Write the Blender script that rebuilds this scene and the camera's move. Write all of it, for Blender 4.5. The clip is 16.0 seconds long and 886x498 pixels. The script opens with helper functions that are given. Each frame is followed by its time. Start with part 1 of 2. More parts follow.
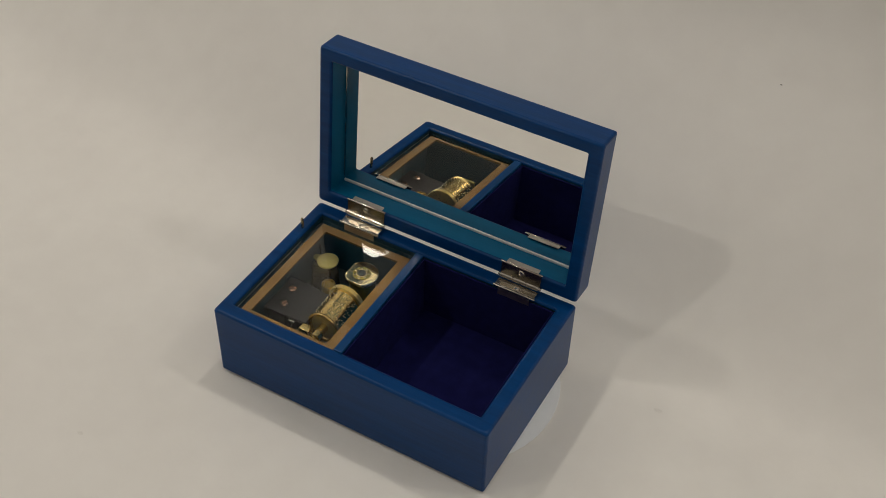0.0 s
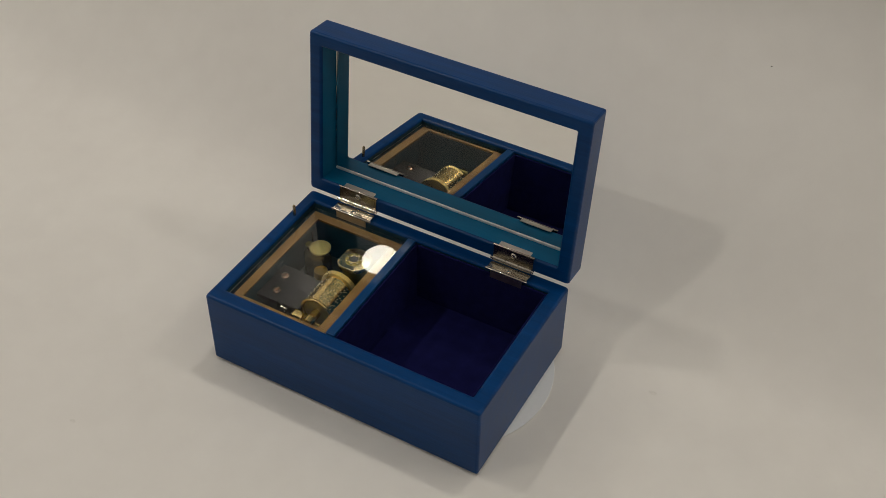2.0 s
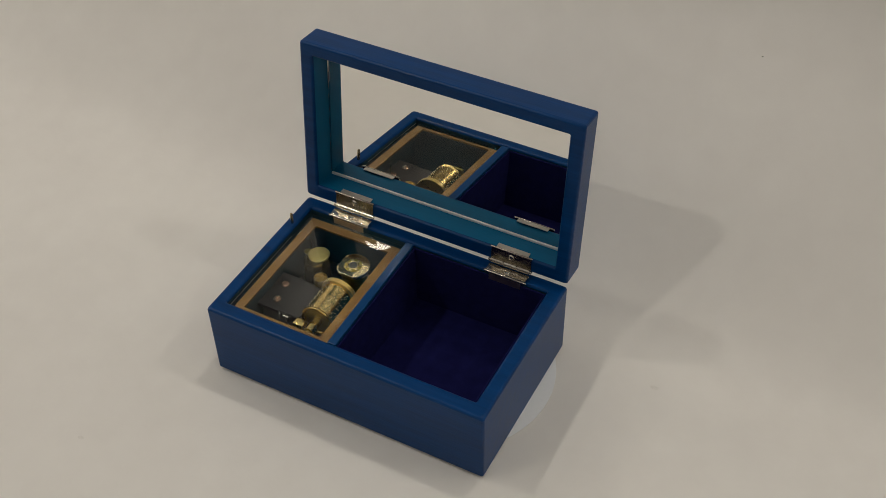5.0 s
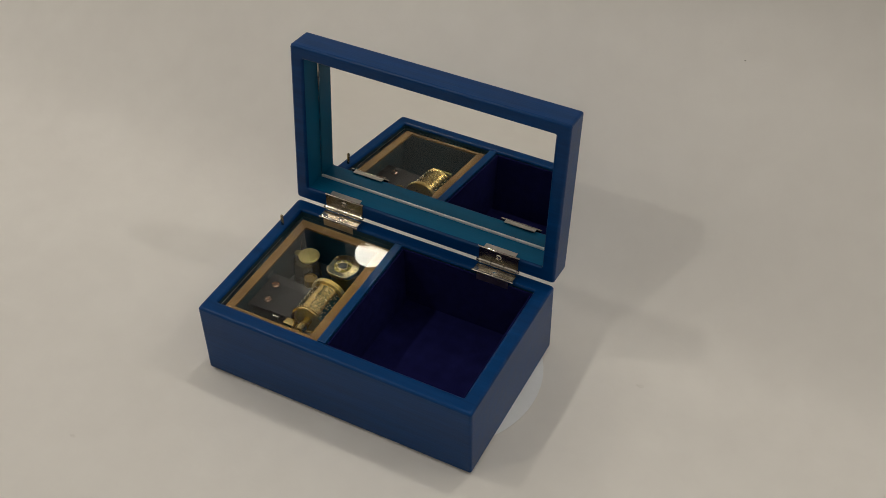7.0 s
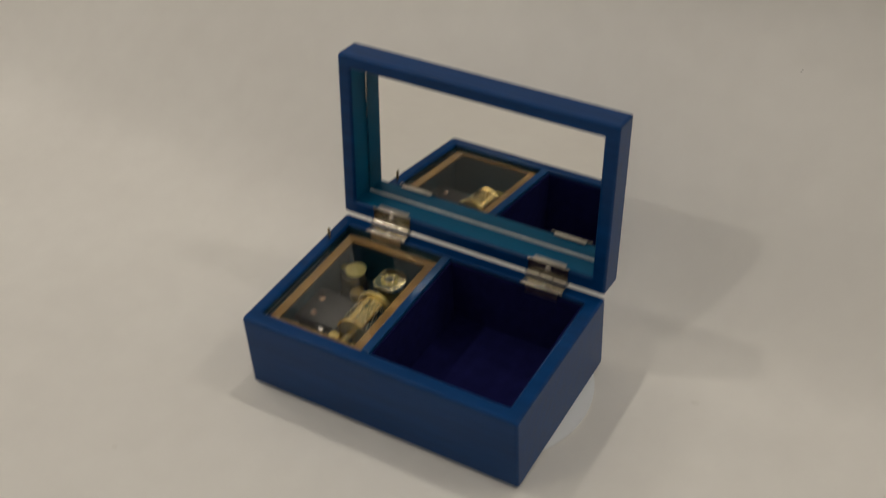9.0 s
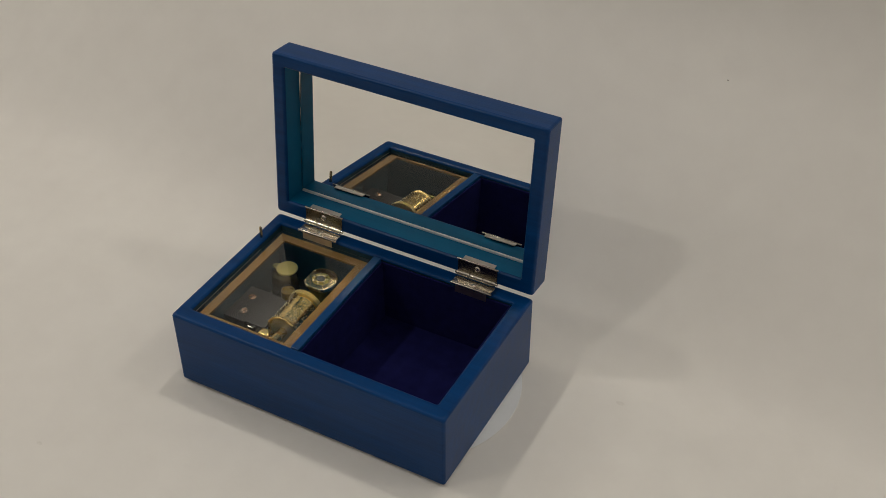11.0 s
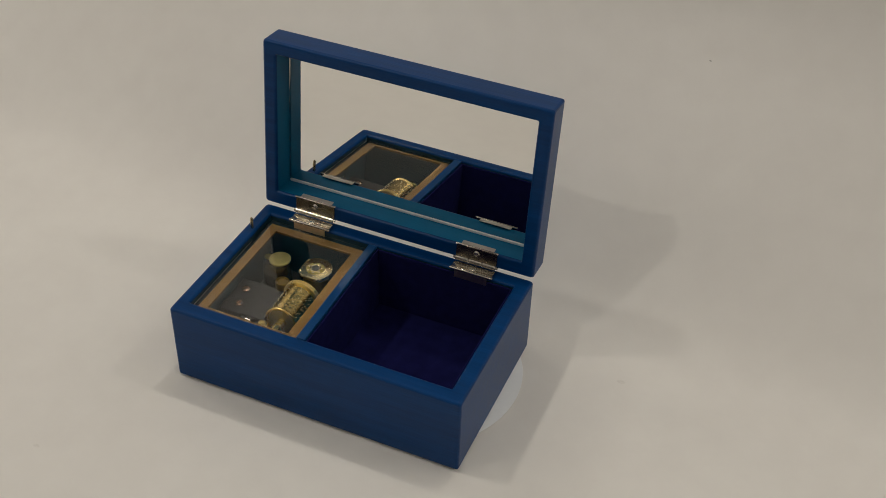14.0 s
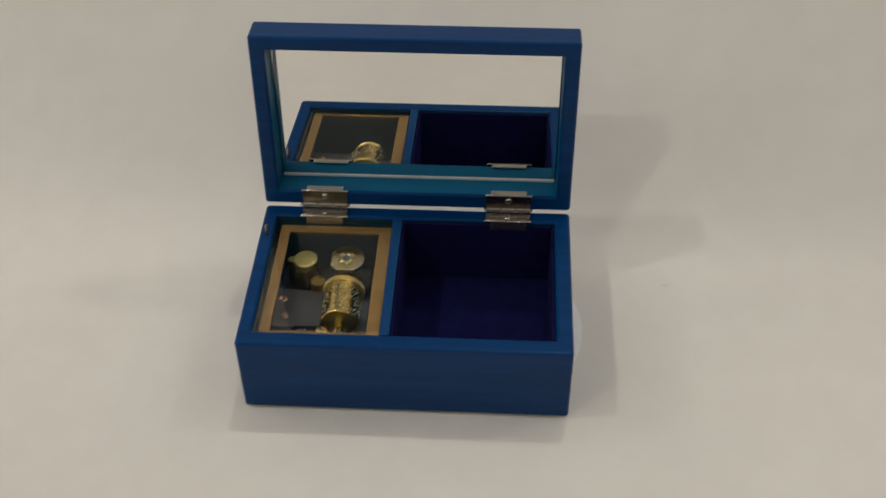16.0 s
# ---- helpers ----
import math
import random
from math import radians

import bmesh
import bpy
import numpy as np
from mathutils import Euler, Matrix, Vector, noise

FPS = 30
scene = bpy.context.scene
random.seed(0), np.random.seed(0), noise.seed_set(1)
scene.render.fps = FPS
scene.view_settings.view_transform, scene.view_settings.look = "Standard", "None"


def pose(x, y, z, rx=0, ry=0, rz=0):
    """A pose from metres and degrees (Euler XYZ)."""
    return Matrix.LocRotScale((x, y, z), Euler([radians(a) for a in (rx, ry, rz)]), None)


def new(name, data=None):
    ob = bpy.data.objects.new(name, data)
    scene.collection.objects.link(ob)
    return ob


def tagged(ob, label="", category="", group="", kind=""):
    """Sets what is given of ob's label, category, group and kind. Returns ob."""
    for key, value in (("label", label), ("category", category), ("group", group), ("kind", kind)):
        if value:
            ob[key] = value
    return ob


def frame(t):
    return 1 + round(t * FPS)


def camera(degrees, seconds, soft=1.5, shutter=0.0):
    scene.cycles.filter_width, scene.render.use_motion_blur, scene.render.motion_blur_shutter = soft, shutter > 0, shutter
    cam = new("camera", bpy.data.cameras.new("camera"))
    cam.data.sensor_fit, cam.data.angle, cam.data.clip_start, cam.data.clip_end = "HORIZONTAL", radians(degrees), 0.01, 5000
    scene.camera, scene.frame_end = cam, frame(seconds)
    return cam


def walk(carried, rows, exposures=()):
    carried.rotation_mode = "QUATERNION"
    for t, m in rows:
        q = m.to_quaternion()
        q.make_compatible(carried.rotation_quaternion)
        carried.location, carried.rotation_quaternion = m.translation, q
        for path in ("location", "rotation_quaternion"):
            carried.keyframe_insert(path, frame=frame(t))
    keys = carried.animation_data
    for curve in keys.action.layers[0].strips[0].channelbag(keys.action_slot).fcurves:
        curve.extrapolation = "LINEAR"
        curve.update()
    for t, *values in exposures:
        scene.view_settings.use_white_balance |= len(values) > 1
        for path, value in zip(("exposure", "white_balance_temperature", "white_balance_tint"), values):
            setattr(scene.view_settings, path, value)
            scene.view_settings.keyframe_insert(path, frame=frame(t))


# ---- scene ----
cam = camera(40.54, 16.0, soft=0.52, shutter=0.4)
# seconds, eye in metres, yaw, pitch, roll in degrees
ROWS = [
    (0, 0.1543, -0.2186, 0.3400, 29.56, -43.38, -1.32),
    (0.5, 0.1591, -0.2207, 0.3388, 30.15, -43.50, -1.11),
    (1, 0.1634, -0.2208, 0.3374, 30.13, -43.35, -0.92),
    (1.5, 0.1642, -0.2217, 0.3334, 29.78, -42.59, -0.73),
    (2, 0.1626, -0.2243, 0.3293, 29.23, -42.29, -0.71),
    (2.5, 0.1637, -0.2189, 0.3319, 29.22, -43.26, -0.25),
    (3, 0.1628, -0.2167, 0.3390, 29.11, -43.93, 0.09),
    (3.5, 0.1603, -0.2140, 0.3409, 28.54, -44.49, 0.40),
    (4, 0.1587, -0.2123, 0.3411, 28.18, -44.48, 0.78),
    (6.5, 0.1648, -0.2255, 0.3387, 27.74, -42.74, 0.79),
    (7, 0.1659, -0.2250, 0.3390, 27.51, -42.85, 0.69),
    (7.5, 0.1710, -0.2229, 0.3381, 27.39, -42.70, 1.74),
    (8, 0.1730, -0.2271, 0.3379, 26.70, -42.56, 1.95),
    (8.3, 0.1705, -0.2335, 0.3361, 26.62, -42.50, 1.47),
    (8.5, 0.1695, -0.2348, 0.3381, 27.67, -42.42, 0.95),
    (8.7, 0.1688, -0.2383, 0.3356, 28.37, -42.23, 2.67),
    (8.8, 0.1696, -0.2305, 0.3292, 30.30, -42.35, 3.92),
    (8.9, 0.1758, -0.2304, 0.3210, 30.62, -40.89, 3.42),
    (8.967, 0.1753, -0.2292, 0.3170, 30.17, -39.83, 2.63),
    (9, 0.1753, -0.2292, 0.3170, 30.02, -39.38, 2.63),
    (9.033, 0.1753, -0.2292, 0.3170, 29.82, -39.03, 2.63),
    (9.1, 0.1728, -0.2312, 0.3215, 28.78, -39.97, 1.24),
    (9.2, 0.1768, -0.2327, 0.3155, 29.30, -39.60, 1.73),
    (9.5, 0.1772, -0.2317, 0.3172, 28.81, -39.00, 1.28),
    (12, 0.1827, -0.2342, 0.3106, 28.09, -38.75, -0.19),
    (12.5, 0.1827, -0.2318, 0.3082, 27.99, -38.83, -0.58),
    (13, 0.1791, -0.2319, 0.3105, 27.62, -39.39, -0.59),
    (13.5, 0.1715, -0.2436, 0.3095, 25.98, -38.29, -1.35),
    (14, 0.1490, -0.2505, 0.3112, 23.43, -38.87, -1.55),
    (14.2, 0.1387, -0.2506, 0.3099, 21.19, -39.13, -1.44),
    (14.5, 0.1166, -0.2518, 0.3102, 16.39, -40.04, -0.70),
    (15, 0.0783, -0.2509, 0.3109, 9.89, -42.55, -0.22),
    (15.5, 0.0478, -0.2511, 0.3144, 4.44, -42.44, -0.02),
    (15.8, 0.0394, -0.2531, 0.3201, 3.05, -42.87, 0.88),
    (15.9, 0.0338, -0.2557, 0.3200, 3.09, -43.04, 0.42),
    (16, 0.0290, -0.2556, 0.3214, 3.03, -43.69, 0.50),
]
walk(cam, [(t, pose(x, y, z, 90 + pitch, roll, yaw)) for t, x, y, z, yaw, pitch, roll in ROWS],
     exposures=((0.0, 0.29, 6450, 7.5), (0.8, 0.28, 6440, 7.5), (1.5, 0.25, 6430, 7.5), (2.5, 0.24, 6430, 7.5), (7.0, 0.25, 6440, 7.5),
                (8.4, 0.26, 6480, 7.5), (9.0, 0.20, 6560, 7.5), (9.6, 0.22, 6490, 7.5), (12.0, 0.25, 6450, 7.5), (14.0, 0.28, 6440, 7.5),
                (14.8, 0.32, 6380, 7.0), (15.3, 0.35, 6380, 7.0), (16.0, 0.39, 6380, 7.0)))

# ---- light: round ceiling downlights over a white table, and added fill ----
LAMP_H = 1.9
LAMP_SIZE = 0.085
# place on the ceiling in metres, and watts
LAMPS = [
    ((-0.970, -0.120), 3.35),
    ((-0.957, -1.030), 3.65),
    ((0.200, 0.630), 3.3),
    ((1.360, 0.590), 3.1),
]
world = bpy.data.worlds.new("room_air")
scene.world = world
world.use_nodes = True
world.node_tree.nodes["Background"].inputs[0].default_value = (1.0, 0.95, 0.88, 1)
world.node_tree.nodes["Background"].inputs[1].default_value = 0.05
for (lx, ly), watts in LAMPS:
    lamp = bpy.data.lights.new("downlight_lamp", "AREA")
    lamp.shape, lamp.size, lamp.energy = "DISK", LAMP_SIZE, watts
    lamp.color = (1.0, 0.92, 0.815)
    ob = new("downlight_lamp", lamp)
    ob.matrix_world = pose(lx, ly, LAMP_H - 0.004)

# unseen fill lights added at both sides wash the white ceiling
for ux, uy in ((2.2, 0.1), (-2.2, 0.1)):
    lamp = bpy.data.lights.new("ceiling_fill_light", "AREA")
    lamp.shape, lamp.size, lamp.energy = "DISK", 0.5, 18.5
    lamp.color = (1.0, 0.96, 0.90)
    ob = new("ceiling_fill_light", lamp)
    ob.matrix_world = pose(ux, uy, 0.7, 180)
# unseen soft fill added further off in the same ceiling: place, watts, colour
WARM, COOL = (1.0, 0.90, 0.79), (0.955, 1.0, 0.915)
for rx, ry, watts, tone in ((2.1, -0.5, 1.5, COOL), (-2.2, 0.6, 5.5, WARM), (2.25, 1.85, 3.0, COOL), (0.8, 2.1, 11.0, COOL), (-2.2, 2.2, 8.0, WARM), (0.9, -2.2, 3.2, WARM),
                            (-2.3, -1.5, 3.6, WARM)):
    lamp = bpy.data.lights.new("soft_fill_light", "AREA")
    lamp.shape, lamp.size, lamp.energy = "DISK", 0.5, watts
    lamp.color = tone
    ob = new("soft_fill_light", lamp)
    ob.matrix_world = pose(rx, ry, LAMP_H - 0.004)

# ---- materials ----
def material(name, base, rough=0.5, metal=0.0, vary=0.12, scale=60.0, stretch=(1, 1, 1), fine=900.0, bump=0.05, second=None,
             spec=0.5, detail=4):
    """A procedural surface: two scales of colour change, roughness wear and fine relief. Scales are per metre."""
    mat = bpy.data.materials.new(name)
    mat.use_nodes = True
    tree = mat.node_tree
    link, node = tree.links.new, tree.nodes.new
    bsdf = tree.nodes["Principled BSDF"]
    bsdf.inputs["Metallic"].default_value = metal
    bsdf.inputs["Specular IOR Level"].default_value = spec
    place, fit = node("ShaderNodeTexCoord"), node("ShaderNodeMapping")
    fit.inputs["Scale"].default_value = stretch
    link(place.outputs["Object"], fit.inputs["Vector"])
    big, small = node("ShaderNodeTexNoise"), node("ShaderNodeTexNoise")
    for tex, size, octaves in ((big, scale, 3), (small, fine, detail)):
        tex.inputs["Scale"].default_value, tex.inputs["Detail"].default_value = size, octaves
        link(fit.outputs["Vector"], tex.inputs["Vector"])
    add = node("ShaderNodeMath")
    add.operation = "MULTIPLY_ADD"
    add.inputs[1].default_value = 0.35
    link(small.outputs["Fac"], add.inputs[0])
    scaled = node("ShaderNodeMath")
    scaled.operation = "MULTIPLY"
    scaled.inputs[1].default_value = 0.65
    link(big.outputs["Fac"], scaled.inputs[0])
    link(scaled.outputs[0], add.inputs[2])
    ramp = node("ShaderNodeValToRGB")
    other = second or tuple(c * (1 - 2 * vary) for c in base)
    ramp.color_ramp.elements[0].position, ramp.color_ramp.elements[1].position = 0.3, 0.7
    ramp.color_ramp.elements[0].color = (*other, 1)
    ramp.color_ramp.elements[1].color = (*(min(c * (1 + vary), 1) for c in base), 1)
    link(add.outputs[0], ramp.inputs["Fac"])
    link(ramp.outputs["Color"], bsdf.inputs["Base Color"])
    wear = node("ShaderNodeMapRange")
    wear.inputs["To Min"].default_value, wear.inputs["To Max"].default_value = rough * 0.8, min(rough * 1.25, 1)
    link(add.outputs[0], wear.inputs["Value"])
    link(wear.outputs["Result"], bsdf.inputs["Roughness"])
    relief = node("ShaderNodeBump")
    relief.inputs["Strength"].default_value, relief.inputs["Distance"].default_value = bump, 0.0004
    link(small.outputs["Fac"], relief.inputs["Height"])
    link(relief.outputs["Normal"], bsdf.inputs["Normal"])
    return mat


BLUE = material("blue_painted_wood", (0.0013, 0.0435, 0.168), rough=0.30, vary=0.15, scale=260, stretch=(0.06, 1, 1), fine=2000, bump=0.09, spec=0.17)
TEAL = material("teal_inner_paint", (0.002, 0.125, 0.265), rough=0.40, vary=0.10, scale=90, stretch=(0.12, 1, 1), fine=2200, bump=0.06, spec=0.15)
# TEAL made darker: the shade inside the box cavity is in the colour
SHADED_TEAL = material("teal_inner_paint_in_shade", (0.005, 0.036, 0.056), rough=0.40, vary=0.10, scale=90, stretch=(0.12, 1, 1), fine=2200, bump=0.06)
VELVET = material("navy_velvet", (0.0100, 0.0105, 0.066), rough=1.0, vary=0.15, scale=220, fine=6000, bump=0.5, spec=0.0)
nap = VELVET.node_tree.nodes["Principled BSDF"]
nap.inputs["Sheen Weight"].default_value, nap.inputs["Sheen Roughness"].default_value = 0.06, 0.6
nap.inputs["Sheen Tint"].default_value = (0.20, 0.24, 0.85, 1)
GOLD_CARD = material("matt_gold_card", (0.148, 0.083, 0.023), rough=0.5, metal=0.0, vary=0.08, scale=120, fine=4000, bump=0.05, spec=0.2)
BRASS = material("polished_brass", (0.82, 0.62, 0.24), rough=0.12, metal=1.0, vary=0.12, scale=300, fine=2500, bump=0.10)
CYL_BRASS = material("pitted_cylinder_brass", (0.96, 0.69, 0.28), rough=0.21, metal=1.0, vary=0.08, scale=400, fine=560, bump=0.33, detail=1)
IDLER_BRASS = material("reddish_brass", (0.40, 0.28, 0.08), rough=0.28, metal=1.0, vary=0.12, scale=300, fine=2500, bump=0.1)
COVER_BRASS = material("mirror_polished_brass", (0.92, 0.77, 0.46), rough=0.20, metal=1.0, vary=0.06, scale=300, fine=500, bump=0.10, detail=1)
CRIMP_BRASS = material("bright_crimped_brass", (0.92, 0.84, 0.62), rough=0.20, metal=1.0, vary=0.08, scale=400, fine=1600, bump=0.4)
CAP_BRASS = material("polished_yellow_brass", (0.64, 0.54, 0.19), rough=0.30, metal=0.9, vary=0.05, scale=250, fine=500, bump=0.02, detail=1)
# BLUE made lighter: the sheen along the partition's top is in the colour
PART_BLUE = material("blue_paint_with_sheen", (0.004, 0.056, 0.185), rough=0.32, vary=0.10, scale=90, stretch=(1, 0.12, 1), fine=2200, bump=0.08, spec=0.25)
PIN_METAL = material("worn_plated_brass", (0.52, 0.43, 0.26), rough=0.25, metal=1.0, vary=0.15, scale=400, fine=3000, bump=0.1)
PIN_BRASS = material("bright_pin_brass", (0.95, 0.88, 0.66), rough=0.30, metal=0.8, vary=0.05, scale=300, fine=2500, bump=0.05)
GEAR_BRASS = material("satin_gear_brass", (0.96, 0.80, 0.40), rough=0.28, metal=1.0, vary=0.05, scale=300, fine=1500, bump=0.02, detail=1)
DULL_BRASS = material("dull_brass", (0.42, 0.36, 0.11), rough=0.40, metal=1.0, vary=0.15, scale=300, fine=2500, bump=0.10)
STEEL = material("dark_comb_steel", (0.042, 0.040, 0.042), rough=0.42, metal=0.35, vary=0.10, scale=200, fine=3000, bump=0.05)
NICKEL = material("bright_nickel", (0.62, 0.58, 0.52), rough=0.14, metal=1.0, vary=0.06, scale=250, fine=900, bump=0.08)
DULL_NICKEL = material("dull_nickel", (0.62, 0.59, 0.54), rough=0.42, metal=0.9, vary=0.08, scale=250, fine=2600, bump=0.12)
# nickel browned: the upper leaf's dark reflection is put into the colour
DARKENED_NICKEL = material("dark_reflecting_nickel", (0.34, 0.30, 0.23), rough=0.22, metal=1.0, vary=0.18, scale=250, fine=900, bump=0.12, detail=2)
WARM_NICKEL = material("yellowish_nickel", (0.70, 0.58, 0.40), rough=0.36, metal=1.0, vary=0.08, scale=250, fine=900, bump=0.08)
HOUSING = material("dull_yellow_housing_brass", (0.17, 0.135, 0.045), rough=0.22, metal=0.9, vary=0.2, scale=300, fine=800, bump=0.05, detail=1)
COPPER = material("copper_screw_metal", (0.92, 0.62, 0.46), rough=0.13, metal=1.0, vary=0.1, scale=400, fine=900, bump=0.15, detail=1)
DARK_BED = material("dark_cast_metal", (0.095, 0.10, 0.095), rough=0.5, metal=0.4, vary=0.2, scale=150, fine=2000, bump=0.15)
# near white: the glint of the mirror's bevel is put into the colour
GLINT_WHITE = material("pale_edge_glint", (0.88, 0.88, 0.86), rough=0.30, metal=0.35, vary=0.08, scale=300, fine=2500, bump=0.2)
DARK_WALL = material("dark_wall_paint", (0.10, 0.097, 0.093), rough=0.9, vary=0.04, scale=2, fine=60, bump=0.1)
WALL = material("grey_wall_paint", (0.32, 0.31, 0.30), rough=0.9, vary=0.04, scale=2, fine=60, bump=0.1)
PLASTER = material("white_plaster", (0.62, 0.60, 0.58), rough=0.9, vary=0.03, scale=2, fine=60, bump=0.1)
FLOOR_MAT = material("pale_floor_vinyl", (0.25, 0.24, 0.23), rough=0.6, vary=0.08, scale=3, fine=90, bump=0.1)
LINT = material("dark_lint", (0.05, 0.045, 0.04), rough=0.9, vary=0.2, scale=500, fine=4000, bump=0.3)

SHEET = material("white_backdrop_sheet", (0.78, 0.76, 0.73), rough=0.7, vary=0.03, scale=11, fine=80, bump=0.35, second=(0.735, 0.710, 0.680))
DISC_WHITE = material("white_disc_plastic", (0.87, 0.885, 0.90), rough=0.4, vary=0.02, scale=30, fine=600, bump=0.03)

MIRROR = bpy.data.materials.new("mirror_silver")
MIRROR.use_nodes = True
shine = MIRROR.node_tree.nodes["Principled BSDF"]
shine.inputs["Base Color"].default_value = (0.88, 0.87, 0.845, 1)
shine.inputs["Metallic"].default_value, shine.inputs["Roughness"].default_value = 1.0, 0.0

GLASS = bpy.data.materials.new("clear_glass")
GLASS.use_nodes = True
pane_node = GLASS.node_tree.nodes["Principled BSDF"]
pane_node.inputs["Base Color"].default_value = (0.98, 1.0, 0.99, 1)
pane_node.inputs["Transmission Weight"].default_value = 1.0
pane_node.inputs["Roughness"].default_value, pane_node.inputs["IOR"].default_value = 0.0, 1.38

# ---- building helpers; box drawings are in units of which 0.15 is the box's width of 11 cm ----
K = 0.11 / 0.15


def thing(name, base, label, category, group="", kind=""):
    ob = new(name)
    ob.empty_display_size = 0.02
    ob.location = Vector(base) * K
    ob["base"] = tuple(base)
    return tagged(ob, label, category, group, kind)


def part(name, bm, mats, parent, label="", smooth=False):
    """Links bm, drawn in the units above, as one mesh under its thing or part."""
    root = parent
    while root.parent:
        root = root.parent
    bmesh.ops.translate(bm, verts=bm.verts, vec=-Vector(root["base"]))
    bmesh.ops.scale(bm, verts=bm.verts, vec=(K, K, K))
    bmesh.ops.recalc_face_normals(bm, faces=bm.faces)
    me = bpy.data.meshes.new(name)
    if smooth:
        for face in bm.faces:
            face.smooth = True
        for edge in bm.edges:
            if len(edge.link_faces) == 2 and edge.calc_face_angle(0) > radians(35):
                edge.smooth = False
    bm.to_mesh(me)
    bm.free()
    for mat in mats if isinstance(mats, (list, tuple)) else [mats]:
        me.materials.append(mat)
    ob = new(name, me)
    ob.parent = parent
    return tagged(ob, label)


def block(bm, x0, x1, y0, y1, z0, z1, edge=0.0003, steps=2, turn=None):
    """A bevelled block added to bm."""
    made = bmesh.ops.create_cube(bm, size=1)["verts"]
    m = Matrix.LocRotScale(((x0 + x1) / 2, (y0 + y1) / 2, (z0 + z1) / 2), None, (x1 - x0, y1 - y0, z1 - z0))
    bmesh.ops.transform(bm, matrix=(turn @ m) if turn else m, verts=made)
    if edge:
        lines = list({e for v in made for e in v.link_edges})
        bmesh.ops.bevel(bm, geom=lines, offset=edge, segments=steps, affect="EDGES", profile=0.5)
    return bm


def lathe(bm, outline, m, steps=32):
    """Turns (radius, height) pairs round the local z axis, capped at both ends, and places them by m."""
    rings = []
    for r, h in outline:
        rings.append([bm.verts.new(m @ Vector((r * math.cos(2 * math.pi * i / steps), r * math.sin(2 * math.pi * i / steps), h))) for i in range(steps)])
    for a, b in zip(rings, rings[1:]):
        for i in range(steps):
            bm.faces.new((a[i], a[(i + 1) % steps], b[(i + 1) % steps], b[i]))
    bm.faces.new(rings[0])
    bm.faces.new(rings[-1])
    return bm


def plate(bm, ring, z0, z1, m=Matrix.Identity(4), edge=0.0002):
    """A flat plate with the outline ring of (x, y), bevelled on both rims."""
    low = [bm.verts.new(m @ Vector((x, y, z0))) for x, y in ring]
    high = [bm.verts.new(m @ Vector((x, y, z1))) for x, y in ring]
    n = len(ring)
    rims = [bm.faces.new(low), bm.faces.new(high)]
    for i in range(n):
        bm.faces.new((low[i], low[(i + 1) % n], high[(i + 1) % n], high[i]))
    if edge:
        bmesh.ops.bevel(bm, geom=list({e for f in rims for e in f.edges}), offset=edge, segments=2, affect="EDGES", profile=0.5)
    return bm


def tray(bm, x0, x1, y0, y1, z0, z1, ix0, ix1, iy0, iy1, floor, edge, m=Matrix.Identity(4)):
    """A box open at z1 with one cavity down to floor; inner faces take material slot 1."""
    loops = []
    for a, b, c, d, z in ((x0, x1, y0, y1, z0), (x0, x1, y0, y1, z1), (ix0, ix1, iy0, iy1, z1), (ix0, ix1, iy0, iy1, floor)):
        loops.append([bm.verts.new((x, y, z)) for x, y in ((a, c), (b, c), (b, d), (a, d))])
    bm.faces.new(loops[0])
    for i in range(3):
        for j in range(4):
            face = bm.faces.new((loops[i][j], loops[i][(j + 1) % 4], loops[i + 1][(j + 1) % 4], loops[i + 1][j]))
            face.material_index = 1 if i == 2 else 0
    bm.faces.new(loops[3]).material_index = 1
    deep = set(loops[3])
    soft_edges = [e for e in bm.edges if not deep & set(e.verts)]
    bmesh.ops.bevel(bm, geom=soft_edges, offset=edge, segments=3, affect="EDGES", profile=0.5)
    bmesh.ops.transform(bm, matrix=m, verts=bm.verts)
    return bm


# ---- room: unseen, added to close the scene and bounce light ----
def slab(name, x0, x1, y0, y1, z0, z1, mat, label):
    bm = bmesh.new()
    block(bm, x0, x1, y0, y1, z0, z1, edge=0)
    me = bpy.data.meshes.new(name)
    bm.to_mesh(me)
    bm.free()
    me.materials.append(mat)
    return tagged(new(name, me), label, name.split("_")[0], kind="structure")


R, LOW, HIGH = 2.6, -0.75, LAMP_H
slab("floor", -R, R, -R, R, LOW - 0.1, LOW, FLOOR_MAT, "unseen pale floor added to close the room")
slab("ceiling", -R, R, -R, R, HIGH, HIGH + 0.1, PLASTER, "unseen plain off-white ceiling added to close the room and bounce light")
slab("wall_north", -R, R, R, R + 0.1, LOW, HIGH, DARK_WALL, "unseen plain dark grey wall added to keep reflections dark")
slab("wall_south", -R, R, -R - 0.1, -R, LOW, HIGH, WALL, "unseen plain grey wall added to close the room")
slab("wall_east", R, R + 0.1, -R, R, LOW, HIGH, WALL, "unseen plain grey wall added to close the room")
slab("wall_west", -R - 0.1, -R, -R, R, LOW, HIGH, WALL, "unseen plain grey wall added to close the room")


# ---- white sheet: flat under the box, sweeping up behind it ----
def sheet_height(x, y):
    """Level at first, bending softly into an even slope and steeper again high up; the bends run a little askew to the box."""
    rise = 0.0
    for bend, soft, slope in ((0.0965 - 0.06 * x, 0.0085, 1.0), (0.190 - 0.06 * x, 0.0045, 1.1)):
        away = (y - bend) / soft
        rise += slope * soft * (away if away > 30 else math.log(1 + math.exp(away)))
    return rise


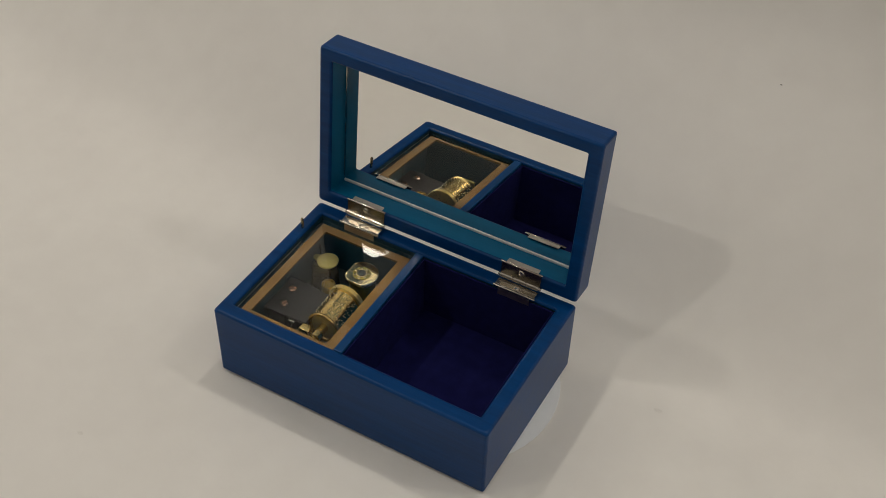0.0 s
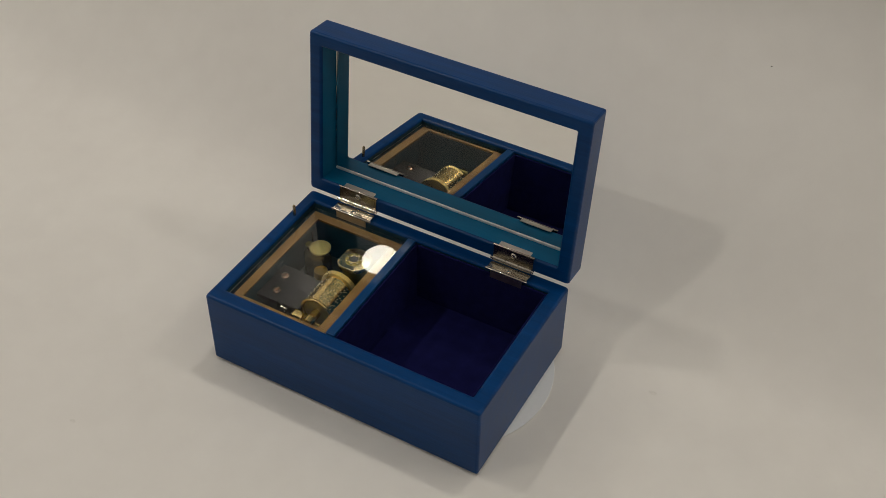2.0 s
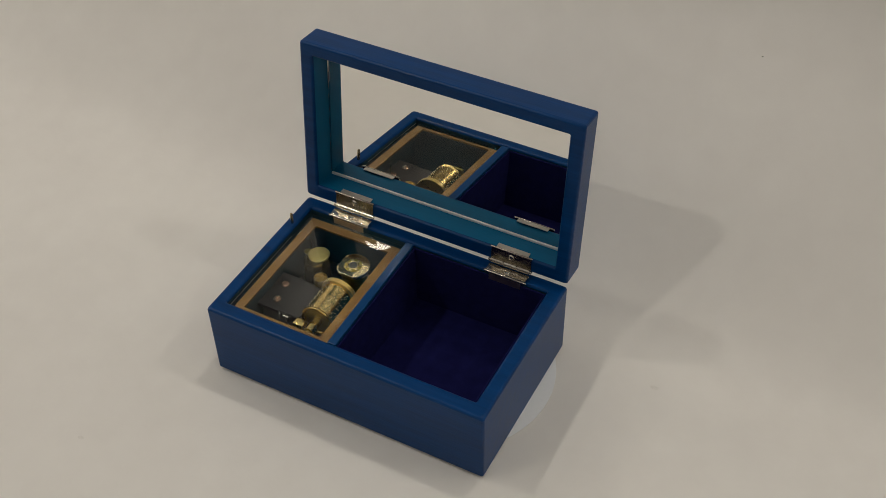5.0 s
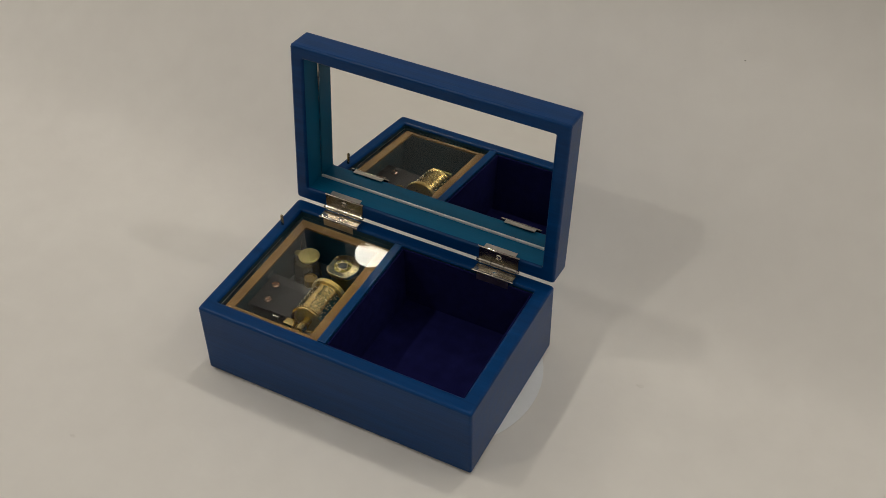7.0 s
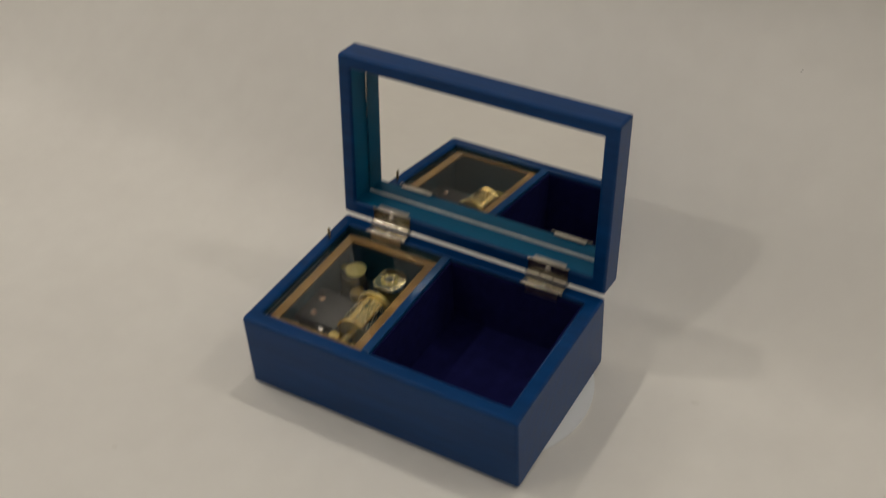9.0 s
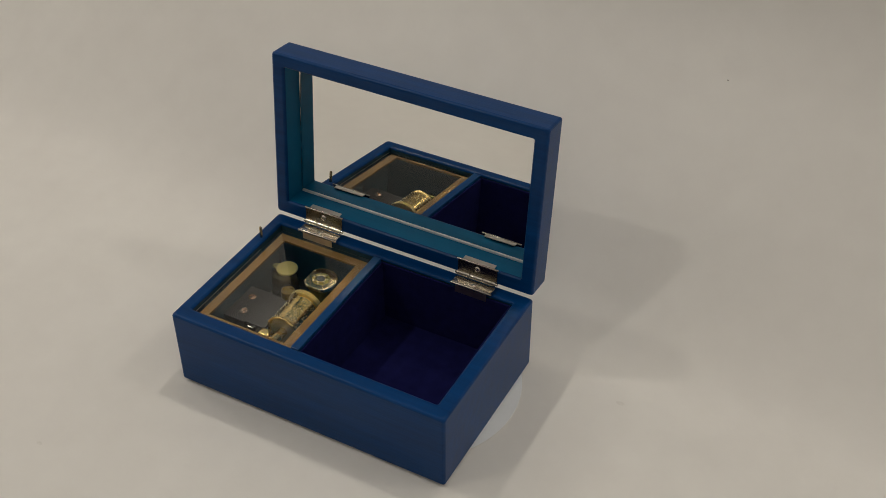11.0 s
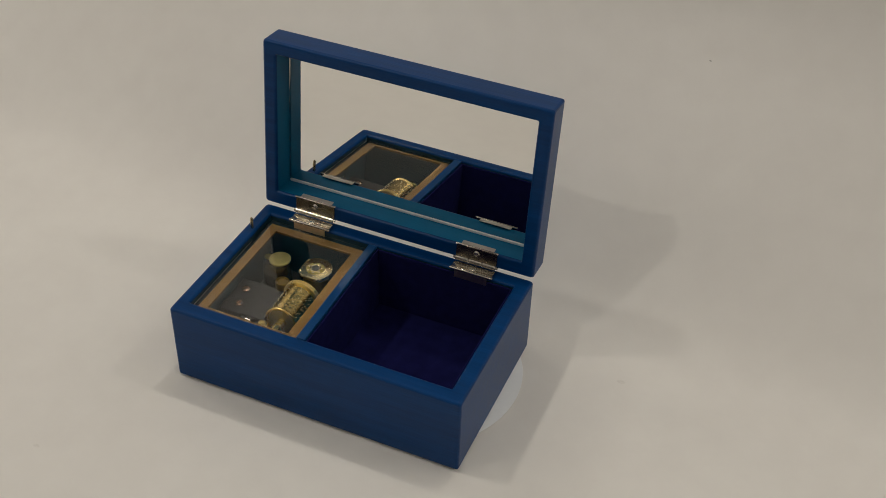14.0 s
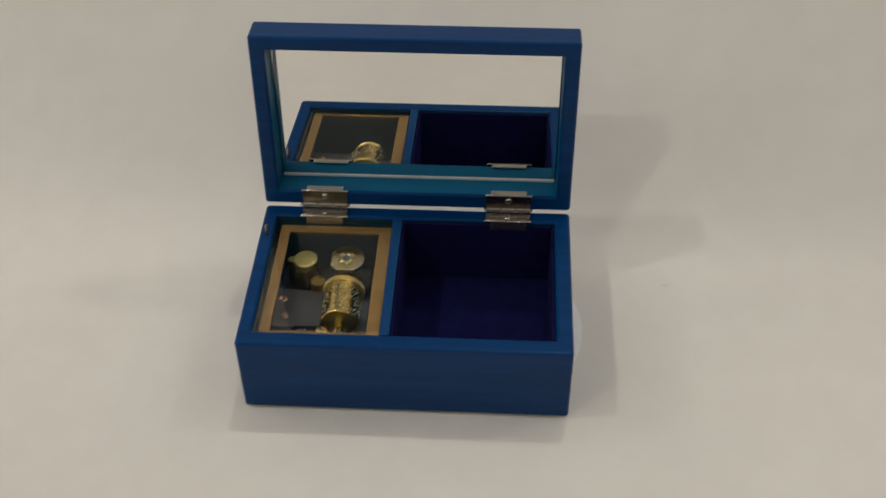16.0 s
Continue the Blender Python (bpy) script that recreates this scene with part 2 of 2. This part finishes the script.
SHEET_Z = -0.0009
bm = bmesh.new()
ys = [-0.9 + 0.02 * i for i in range(40)] + [-0.1 + 0.005 * i for i in range(75)] + [0.275 + 0.025 * i for i in range(6)]
xs = [-0.9 + 0.02 * i for i in range(91)]
grid = []
for y in ys:
    row = []
    for x in xs:
        away = max(0.0, math.hypot(x, y - 0.03) - 0.10)
        fold = noise.noise(Vector((x * 5, y * 9, 3.1))) * 0.0018 + noise.noise(Vector((x * 12 + y * 9, y * 24, 8.4))) * 0.0007
        row.append(bm.verts.new((x, y, SHEET_Z + sheet_height(x, y) + fold * min(1.0, away * 8))))
    grid.append(row)
for a, b in zip(grid, grid[1:]):
    for i in range(len(xs) - 1):
        bm.faces.new((a[i], a[i + 1], b[i + 1], b[i])).smooth = True
me = bpy.data.meshes.new("backdrop")
bm.to_mesh(me)
bm.free()
me.materials.append(SHEET)
tagged(new("backdrop", me), "white backdrop sheet with soft creases, sweeping up behind the box", "backdrop", kind="structure")

# thin round stand under the box
stand = thing("display_stand", (0.030, 0.0545, SHEET_Z / K), "thin round white display disc under the music box", "stand")
bm = bmesh.new()
lathe(bm, [(0.0518, SHEET_Z / K), (0.0530, -0.0001), (0.0529, 0.0)], Matrix.Translation((0.030, 0.0545, 0)), 96)
part("disc", bm, DISC_WHITE, stand, smooth=True)

# ---- music box ----
W2, D, H = 0.075, 0.0926, 0.0433
music_box = thing("music_box", (0, D / 2, 0), "blue painted wooden music box standing open on a white disc", "music box")
bm = bmesh.new()
# the inner walls carry their shade in the darkened teal
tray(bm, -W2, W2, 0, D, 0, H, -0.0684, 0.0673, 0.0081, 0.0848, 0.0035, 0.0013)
part("body", bm, [BLUE, SHADED_TEAL], music_box)
bm = bmesh.new()
block(bm, -0.0113, -0.0068, 0.0082, 0.0847, 0.0036, 0.0430, 0.0004)
part("partition", bm, PART_BLUE, music_box)

# velvet lining of the open compartment
bm = bmesh.new()
block(bm, -0.0066, 0.0671, 0.0083, 0.0846, 0.0037, 0.0052, 0.0004)
part("velvet_floor", bm, VELVET, music_box, "dark navy velvet floor pad")
for x0, x1, y0, y1 in ((-0.0066, -0.0056, 0.0084, 0.0845), (0.0661, 0.0671, 0.0084, 0.0845), (-0.0055, 0.0660, 0.0084, 0.0094), (-0.0055, 0.0660, 0.0835, 0.0845)):
    bm = bmesh.new()
    block(bm, x0, x1, y0, y1, 0.0053, 0.0416, 0.0004)
    part("velvet_side", bm, VELVET, music_box, "dark navy velvet side lining")

# gold card mount and glass over the movement
MX0, MX1, MY0, MY1 = -0.0682, -0.0115, 0.0083, 0.0846
AX0, AX1, AY0, AY1 = -0.0660, -0.0120, 0.0099, 0.0818
OX0, OX1, OY0, OY1 = -0.0614, -0.0177, 0.0118, 0.0772
bm = bmesh.new()
for a, b, c, d in ((AX0, AX1, AY0, OY0), (AX0, AX1, OY1, AY1), (AX0, OX0, OY0, OY1), (OX1, AX1, OY0, OY1)):
    block(bm, a, b, c, d, 0.0380, 0.0392, 0)
bmesh.ops.remove_doubles(bm, verts=bm.verts, dist=1e-6)
part("window_mount", bm, GOLD_CARD, music_box, "matt gold mount round the window")
bm = bmesh.new()
block(bm, MX0 + 0.0004, MX1 - 0.0003, MY0, MY1 - 0.0004, 0.0393, 0.0403, 0.00025, 1)
pane = part("window_pane", bm, GLASS, music_box, "clear glass pane over the movement")
pane.visible_shadow = False
# strip added in place of the light line glinting on the pane's edge
bm = bmesh.new()
block(bm, MX0 + 0.0001, MX0 + 0.0002, MY0 + 0.0006, MY1 - 0.0200, 0.0394, 0.0402, 0)
part("pane_edge_glint", bm, DULL_NICKEL, music_box, "thin pale strip for the glint along the pane's left edge")

# start pin on the rim
bm = bmesh.new()
lathe(bm, [(0.0006, 0.0424), (0.0008, 0.0428), (0.0008, 0.0490), (0.0005, 0.0497)], Matrix.Translation((-0.0711, 0.0705, 0)), 16)
part("start_pin", bm, PIN_METAL, music_box, "thin brass start pin", smooth=True)

# lid, drawn flat with x across, y up the lid and z towards its back, then stood up
LEAN = 5.56
LID = Matrix.Translation((0, 0.0909, 0.0457)) @ Matrix.Rotation(radians(90 - LEAN), 4, "X") @ Matrix.Scale(-1, 4, (0, 0, 1))
LH, LT, MD = 0.0918, 0.0154, 0.0132
bm = bmesh.new()
tray(bm, -W2, W2, 0, LH, LT, 0, -0.0678, 0.0678, 0.0080, 0.0848, 0.0141, 0.0013, LID)
lid = part("lid", bm, [BLUE, TEAL], music_box, "open blue lid with a mirror inside")
bm = bmesh.new()
block(bm, -0.0668, 0.0672, 0.0095, 0.0846, MD, MD + 0.0008, 0)
bmesh.ops.transform(bm, matrix=LID, verts=bm.verts)
part("mirror", bm, MIRROR, lid, "rectangular mirror")
# pale strip added for the bevel's bright glint below the mirror
bm = bmesh.new()
block(bm, -0.0671, 0.0672, 0.0081, 0.0094, MD - 0.0006, MD + 0.0007, 0.0002)
bmesh.ops.transform(bm, matrix=LID, verts=bm.verts)
part("mirror_edge_glint", bm, GLINT_WHITE, lid, "pale strip for the glint along the mirror's bottom edge")
# thin nickel rods added to give the broken glint up the left edge
UP_LID = LID @ Matrix.Translation((-0.0673, 0, MD - 0.0003)) @ Matrix.Rotation(radians(-90), 4, "X")
bm = bmesh.new()
lathe(bm, [(0.00012, 0.0600), (0.00030, 0.0650), (0.00036, 0.0700), (0.00036, 0.0842), (0.0002, 0.0846)], UP_LID, 14)
part("mirror_edge_glint", bm, NICKEL, lid, "nickel rod added for the bright glint on the mirror's side edge", smooth=True)
for low, high in ((0.0100, 0.0290), (0.0310, 0.0350), (0.0370, 0.0440), (0.0470, 0.0580)):
    bm = bmesh.new()
    lathe(bm, [(0.00006, low), (0.00016, low + 0.0008), (0.00016, high - 0.0008), (0.00006, high)], UP_LID, 10)
    part("mirror_edge_glint", bm, NICKEL, lid, "short nickel rod added for a glint on the mirror's side edge", smooth=True)


def hinge(x0, x1):
    """A nickel butt hinge: two bent leaves, a three-piece barrel and two screws."""
    mid = (x0 + x1) / 2
    bm = bmesh.new()
    block(bm, x0, x1, 0.0846, 0.0890, H + 0.0010, H + 0.0015, 0.0001)
    lower = part("hinge", bm, NICKEL, music_box, "polished nickel hinge leaf screwed to the rim")
    bm = bmesh.new()
    lathe(bm, [(0.0005, x0 - 0.0006), (0.0007, x0 - 0.0003), (0.0007, x1 + 0.0003), (0.0005, x1 + 0.0006)],
          Matrix.Translation((0, 0.0838, H + 0.0010)) @ Matrix.Rotation(radians(90), 4, "Y"), 12)
    part("rolled_lip", bm, NICKEL, lower, smooth=True)
    bm = bmesh.new()
    block(bm, x0 + 0.0022, x1 - 0.0022, 0.0834, 0.0838, H - 0.0040, H + 0.0006, 0.0001)
    part("tab", bm, WARM_NICKEL, lower)
    bm = bmesh.new()
    block(bm, x0, x1, 0.0016, 0.0083, -0.0006, -0.0001, 0.0001)
    bmesh.ops.transform(bm, matrix=LID, verts=bm.verts)
    part("upper_leaf", bm, DARKENED_NICKEL, lower, "nickel leaf screwed to the lid, its dark reflection coloured in brown")
    bm = bmesh.new()
    lathe(bm, [(0.0004, x0 - 0.0005), (0.0005, x0 - 0.0003), (0.0005, x1 + 0.0003), (0.0004, x1 + 0.0005)],
          LID @ Matrix.Translation((0, 0.0085, -0.0003)) @ Matrix.Rotation(radians(90), 4, "Y"), 12)
    part("rolled_lip", bm, NICKEL, lower, smooth=True)
    bm = bmesh.new()
    tilt = Matrix.Translation((0, 0.0086, 0)) @ Matrix.Rotation(radians(-6), 4, "X")
    block(bm, x0 + 0.0022, x1 - 0.0022, -0.0002, 0.0002, -0.0001, 0.0030, 0.0001, turn=tilt)
    bmesh.ops.transform(bm, matrix=LID, verts=bm.verts)
    part("tab", bm, DULL_NICKEL, lower)
    third = (x1 - x0) / 3
    axle = Matrix.Translation((0, 0.0900, 0.0465)) @ Matrix.Rotation(radians(90), 4, "Y")
    for i in range(3):
        a, b = x0 + third * i + 0.0001, x0 + third * (i + 1) - 0.0001
        bm = bmesh.new()
        lathe(bm, [(0.0010, a), (0.0013, a + 0.0003), (0.0013, b - 0.0003), (0.0010, b)], axle, 16)
        part("knuckle", bm, NICKEL, lower, smooth=True)
    bm = bmesh.new()
    lathe(bm, [(0.0005, x0 - 0.0010), (0.0008, x0 - 0.0007), (0.0008, x1 + 0.0007), (0.0005, x1 + 0.0010)], axle, 14)
    part("hinge_pin", bm, NICKEL, lower, smooth=True)
    for m in (Matrix.Translation((mid, 0.0865, H + 0.0014)), LID @ Matrix.Translation((mid, 0.0055, -0.0005)) @ Matrix.Rotation(math.pi, 4, "X")):
        bm = bmesh.new()
        lathe(bm, [(0.0016, 0), (0.0016, 0.0001), (0.0012, 0.0006), (0.0004, 0.0008)], m, 16)
        block(bm, -0.0013, 0.0013, -0.00015, 0.00015, 0.0007, 0.0009, 0, turn=m @ Matrix.Rotation(0.6, 4, "Z"))
        part("screw", bm, NICKEL, lower, smooth=True)


hinge(-0.0562, -0.0340)
hinge(0.0340, 0.0557)

# ---- musical movement under the glass ----
movement = thing("musical_movement", (-0.040, 0.046, 0.0036), "brass musical movement with pinned cylinder and dark steel comb", "music movement")
bm = bmesh.new()
block(bm, -0.0672, -0.0120, 0.0085, 0.0836, 0.0036, 0.0095, 0.0006)
part("bedplate", bm, DARK_BED, movement, "dark cast bedplate")

AX, AZ, CR = -0.0330, 0.0240, 0.0090
ALONG = Matrix.Translation((AX, 0, AZ)) @ Matrix.Rotation(radians(-90), 4, "X")
bm = bmesh.new()
lathe(bm, [(0.0022, 0.0326), (CR - 0.0014, 0.0326), (CR - 0.0010, 0.0312), (CR, 0.0310), (CR + 0.0002, 0.0314), (CR, 0.0322), (CR - 0.0004, 0.0326),
           (CR - 0.0004, 0.0508), (0.003, 0.0510)], ALONG, 64)
cylinder = part("cylinder", bm, CYL_BRASS, movement, "pinned brass cylinder", smooth=True)
bm = bmesh.new()
rng = random.Random(4)
for i in range(190):
    y, ang = 0.0330 + 0.0170 * (rng.randrange(36) + 0.5) / 36, rng.uniform(0, 2 * math.pi)
    m = ALONG @ Matrix.Rotation(ang, 4, "Z") @ Matrix.Translation((CR - 0.0006, 0, y)) @ Matrix.Rotation(radians(90), 4, "Y")
    lathe(bm, [(0.00019, 0), (0.00016, 0.00052), (0.00008, 0.00066)], m, 6)
part("cylinder_pins", bm, PIN_BRASS, cylinder)["kind"] = "stuff"
bm = bmesh.new()
teeth = 64
ring = []
for i in range(teeth * 2):
    r = 0.0101 if i % 2 else 0.0096
    for s in (-0.22, 0.22):
        ring.append((r * math.cos((i + s) * math.pi / teeth), r * math.sin((i + s) * math.pi / teeth)))
plate(bm, ring, 0.0511, 0.0536, ALONG, 0.0001)
part("drive_gear", bm, GEAR_BRASS, movement, "toothed brass gear")
bm = bmesh.new()
lathe(bm, [(0.0014, 0.0165), (0.0018, 0.0170), (0.0018, 0.0225), (0.0030, 0.0227), (0.0030, 0.0262), (0.0024, 0.0266), (0.0024, 0.0320)], ALONG, 24)
part("arbor", bm, BRASS, movement, smooth=True)
bm = bmesh.new()
block(bm, AX - 0.0042, AX + 0.0042, 0.0192, 0.0212, 0.0095, AZ + 0.0020, 0.0006)
part("bearing_post", bm, DULL_BRASS, movement)
bm = bmesh.new()
lathe(bm, [(0.0024, 0.0318), (0.0030, 0.0316), (CR - 0.0017, 0.0316), (CR - 0.0015, 0.0325)], ALONG, 40)
part("end_disc", bm, DULL_BRASS, cylinder, "dull end disc of the cylinder", smooth=True)
bm = bmesh.new()
block(bm, -0.0440, -0.0374, 0.0240, 0.0293, 0.0095, 0.0248, 0.0012, 3)
part("end_bracket", bm, BRASS, movement, smooth=True)
bm = bmesh.new()
block(bm, -0.0524, -0.0486, 0.0276, 0.0290, 0.0212, 0.0226, 0.0004)
block(bm, -0.0510, -0.0500, 0.0279, 0.0287, 0.0095, 0.0213, 0.0002)
part("clip", bm, NICKEL, movement, "small bright steel clip")

# comb with its tuned teeth
bm = bmesh.new()
block(bm, -0.0672, -0.0545, 0.0285, 0.0530, 0.0218, 0.0238, 0.00005, 1)
comb = part("comb", bm, STEEL, movement, "dark grey steel comb")
bm = bmesh.new()
block(bm, -0.0660, -0.0560, 0.0300, 0.0520, 0.0095, 0.0218, 0.0004)
part("comb_base", bm, DARK_BED, comb)
for i in range(18):
    a = 0.0292 + (0.0525 - 0.0292) * i / 18
    bm = bmesh.new()
    block(bm, -0.0546, -0.0427, a + 0.000004, a + 0.0233 / 18 - 0.000004, 0.0226, 0.0238, 0.00002, 1)
    part("tooth", bm, STEEL, comb)
for x, y in ((-0.0617, 0.0459), (-0.0595, 0.0350)):
    bm = bmesh.new()
    m = Matrix.Translation((x, y, 0.0238))
    lathe(bm, [(0.0023, 0), (0.0023, 0.0006), (0.0017, 0.0012), (0.0009, 0.0013), (0.0007, 0.0010)], m @ Matrix.Rotation(x * 900, 4, "Z"), 9)
    block(bm, -0.0017, 0.0017, -0.00025, 0.00025, 0.0012, 0.0015, 0.0001, 1, m @ Matrix.Rotation(x * 400, 4, "Z"))
    part("screw", bm, COPPER, comb, "copper-coloured comb screw with a worn head")

# governor cap with its tongue on a faceted housing
bm = bmesh.new()
lathe(bm, [(0.0050, 0.0314), (0.0055, 0.0316), (0.0056, 0.0324), (0.0053, 0.0327), (0.0046, 0.03275), (0.0020, 0.03265)], Matrix.Translation((-0.0527, 0.0654, 0)), 40)
governor = part("governor_cap", bm, CAP_BRASS, movement, "smooth round yellow brass governor cap", smooth=True)
bm = bmesh.new()
plate(bm, [(-0.0580, 0.0631), (-0.0560, 0.0628), (-0.0560, 0.0680), (-0.0580, 0.0677), (-0.0606, 0.0671), (-0.0614, 0.0663), (-0.0614, 0.0647), (-0.0606, 0.0638)],
      0.0310, 0.0320, edge=0.0003)
part("tongue", bm, DULL_BRASS, governor, "dull brass tongue of the cap")
bm = bmesh.new()
lathe(bm, [(0.0074, 0.0095), (0.0074, 0.0262), (0.0066, 0.0300), (0.0054, 0.0313)], Matrix.Translation((-0.0540, 0.0643, 0)) @ Matrix.Rotation(0.3, 4, "Z"), 8)
part("governor_body", bm, HOUSING, governor, "faceted dull brass housing")
bm = bmesh.new()
lathe(bm, [(0.0073, 0.0150), (0.0079, 0.0153), (0.0081, 0.0160), (0.0079, 0.0167), (0.0073, 0.0170)], Matrix.Translation((-0.0540, 0.0643, 0)) @ Matrix.Rotation(0.3, 4, "Z"), 8)
part("housing_flange", bm, BRASS, governor, "bright brass flange of the housing")
bm = bmesh.new()
lathe(bm, [(0.0030, 0.0215), (0.0036, 0.0219), (0.0036, 0.0274), (0.0034, 0.0278), (0.0029, 0.0278), (0.0026, 0.0272), (0.0010, 0.0270)], Matrix.Translation((-0.0459, 0.0553, 0)), 28)
lathe(bm, [(0.0014, 0.0095), (0.0014, 0.0215)], Matrix.Translation((-0.0459, 0.0553, 0)), 16)
part("idler_wheel", bm, IDLER_BRASS, movement, "small round brass wheel", smooth=True)
bm = bmesh.new()
block(bm, -0.0655, -0.0490, 0.0560, 0.0585, 0.0095, 0.0170, 0.0005)
part("governor_bracket", bm, BRASS, movement)
bm = bmesh.new()
lathe(bm, [(0.00035, 0.0095), (0.00035, 0.0330)], Matrix.Translation((-0.0620, 0.0722, 0)), 8)
part("stop_wire", bm, NICKEL, movement, smooth=True)
bm = bmesh.new()
for i in range(9):
    a, b = (radians(-100 + 25 * j) for j in (i, i + 1))
    foot, tip = (Vector((-0.0645 + 0.0012 * math.cos(v), 0.0460 + 0.0018 * math.sin(v), 0.0320)) for v in (a, b))
    lathe(bm, [(0.0002, 0), (0.0002, (tip - foot).length)], Matrix.Translation(foot) @ (tip - foot).to_track_quat("Z", "Y").to_matrix().to_4x4(), 6)
lathe(bm, [(0.0002, 0.0238), (0.0002, 0.0320)], Matrix.Translation((-0.0645, 0.0442, 0)), 6)
part("wire_loop", bm, NICKEL, movement, "thin bent steel wire", smooth=True)

# spring barrel with a stamped cover
bm = bmesh.new()
ring = []
for i in range(48):
    a = 2 * math.pi * i / 48
    ring.append((max(0.0085 * math.cos(a), -0.0072), max(0.0085 * math.sin(a), -0.0074)))
plate(bm, ring, 0.0292, 0.0314, Matrix.Translation((-0.0331, 0.0672, 0)), 0.0009)
barrel = part("barrel_cover", bm, COVER_BRASS, movement, "polished brass barrel cover with a stamped ring")
bm = bmesh.new()
rim = []
for i in range(96):
    a = 2 * math.pi * i / 96
    grow = 1.0 + (0.016 if i % 6 < 3 and -1.2 < math.atan2(math.sin(a), math.cos(a)) < 1.6 else 0.0)
    rim.append((max(0.0085 * math.cos(a), -0.0072) * grow, max(0.0085 * math.sin(a), -0.0074) * grow))
outline = [(1.015, 0.0302), (1.035, 0.0306), (1.030, 0.0311), (1.005, 0.0314), (0.980, 0.03145), (0.965, 0.0311)]
loops = [[bm.verts.new((-0.0331 + x * k, 0.0672 + y * k, z)) for x, y in rim] for k, z in outline]
for low, high in zip(loops, loops[1:] + loops[:1]):
    for i in range(96):
        bm.faces.new((low[i], low[(i + 1) % 96], high[(i + 1) % 96], high[i]))
part("crimped_rim", bm, CRIMP_BRASS, barrel, "bright crimped brass rim", smooth=True)
bm = bmesh.new()
lathe(bm, [(0.0066, 0.0095), (0.0066, 0.0295), (0.0060, 0.0300)], Matrix.Translation((-0.0331, 0.0672, 0)), 32)
part("spring_barrel", bm, DULL_BRASS, barrel, smooth=True)
# incised ring with raised marks round a dark arbor end
for i in range(7):
    a = 2 * math.pi * i / 7 + 0.35
    bm = bmesh.new()
    block(bm, 0.0031, 0.0042, -0.0007, 0.0007, 0.0312, 0.0319, 0.0003, 2, Matrix.Translation((-0.0331, 0.0672, 0)) @ Matrix.Rotation(a, 4, "Z"))
    part("stamped_mark", bm, CRIMP_BRASS, barrel)
bm = bmesh.new()
lathe(bm, [(0.0047, 0.0310), (0.0046, 0.03155), (0.0043, 0.03160), (0.0041, 0.03142)], Matrix.Translation((-0.0331, 0.0672, 0)), 40)
part("stamped_ring", bm, DULL_BRASS, barrel, smooth=True)
bm = bmesh.new()
lathe(bm, [(0.0031, 0.0311), (0.0030, 0.0318), (0.0027, 0.0320), (0.0024, 0.0317)], Matrix.Translation((-0.0331, 0.0672, 0)), 28)
part("collar", bm, COVER_BRASS, barrel, smooth=True)
bm = bmesh.new()
lathe(bm, [(0.0020, 0.0313), (0.0020, 0.0320), (0.0014, 0.0322)], Matrix.Translation((-0.0331, 0.0672, 0)), 20)
part("arbor_end", bm, DARK_BED, barrel, smooth=True)

# on the sheet: a speck, a faint smudge, a crease's shade as a mark
SMUDGE_AND_CREASE = material("faint_smudge_and_crease", (0.735, 0.71, 0.675), rough=0.9, vary=0.06, scale=900, fine=4000, bump=0.1)
for x, y, r, flat, mat, label in (
        (0.0875, 0.1697, 0.0003, 0.4, LINT, "tiny dark speck of lint on the white sheet"),
        (-0.0801, -0.0490, 0.0009, 0.05, SMUDGE_AND_CREASE, "faint brown smudge on the white sheet"),
        (0.0927, 0.0647, 0.0012, 0.04, SMUDGE_AND_CREASE, "flat grey mark for the shade of a small crease in the white sheet")):
    bm = bmesh.new()
    bmesh.ops.create_icosphere(bm, subdivisions=2, radius=r)
    for v in bm.verts:
        v.co.z *= flat
        v.co.x *= 1.4 + 0.5 * noise.noise(v.co * 2500)
        v.co.y *= 0.8 + 0.5 * noise.noise(v.co * 2500 + Vector((3, 1, 2)))
    me = bpy.data.meshes.new("lint_speck")
    bm.to_mesh(me)
    bm.free()
    me.materials.append(mat)
    speck = tagged(new("lint_speck", me), label, "speck")
    speck.location = (x, y, SHEET_Z + sheet_height(x, y) + r * flat * 0.5)
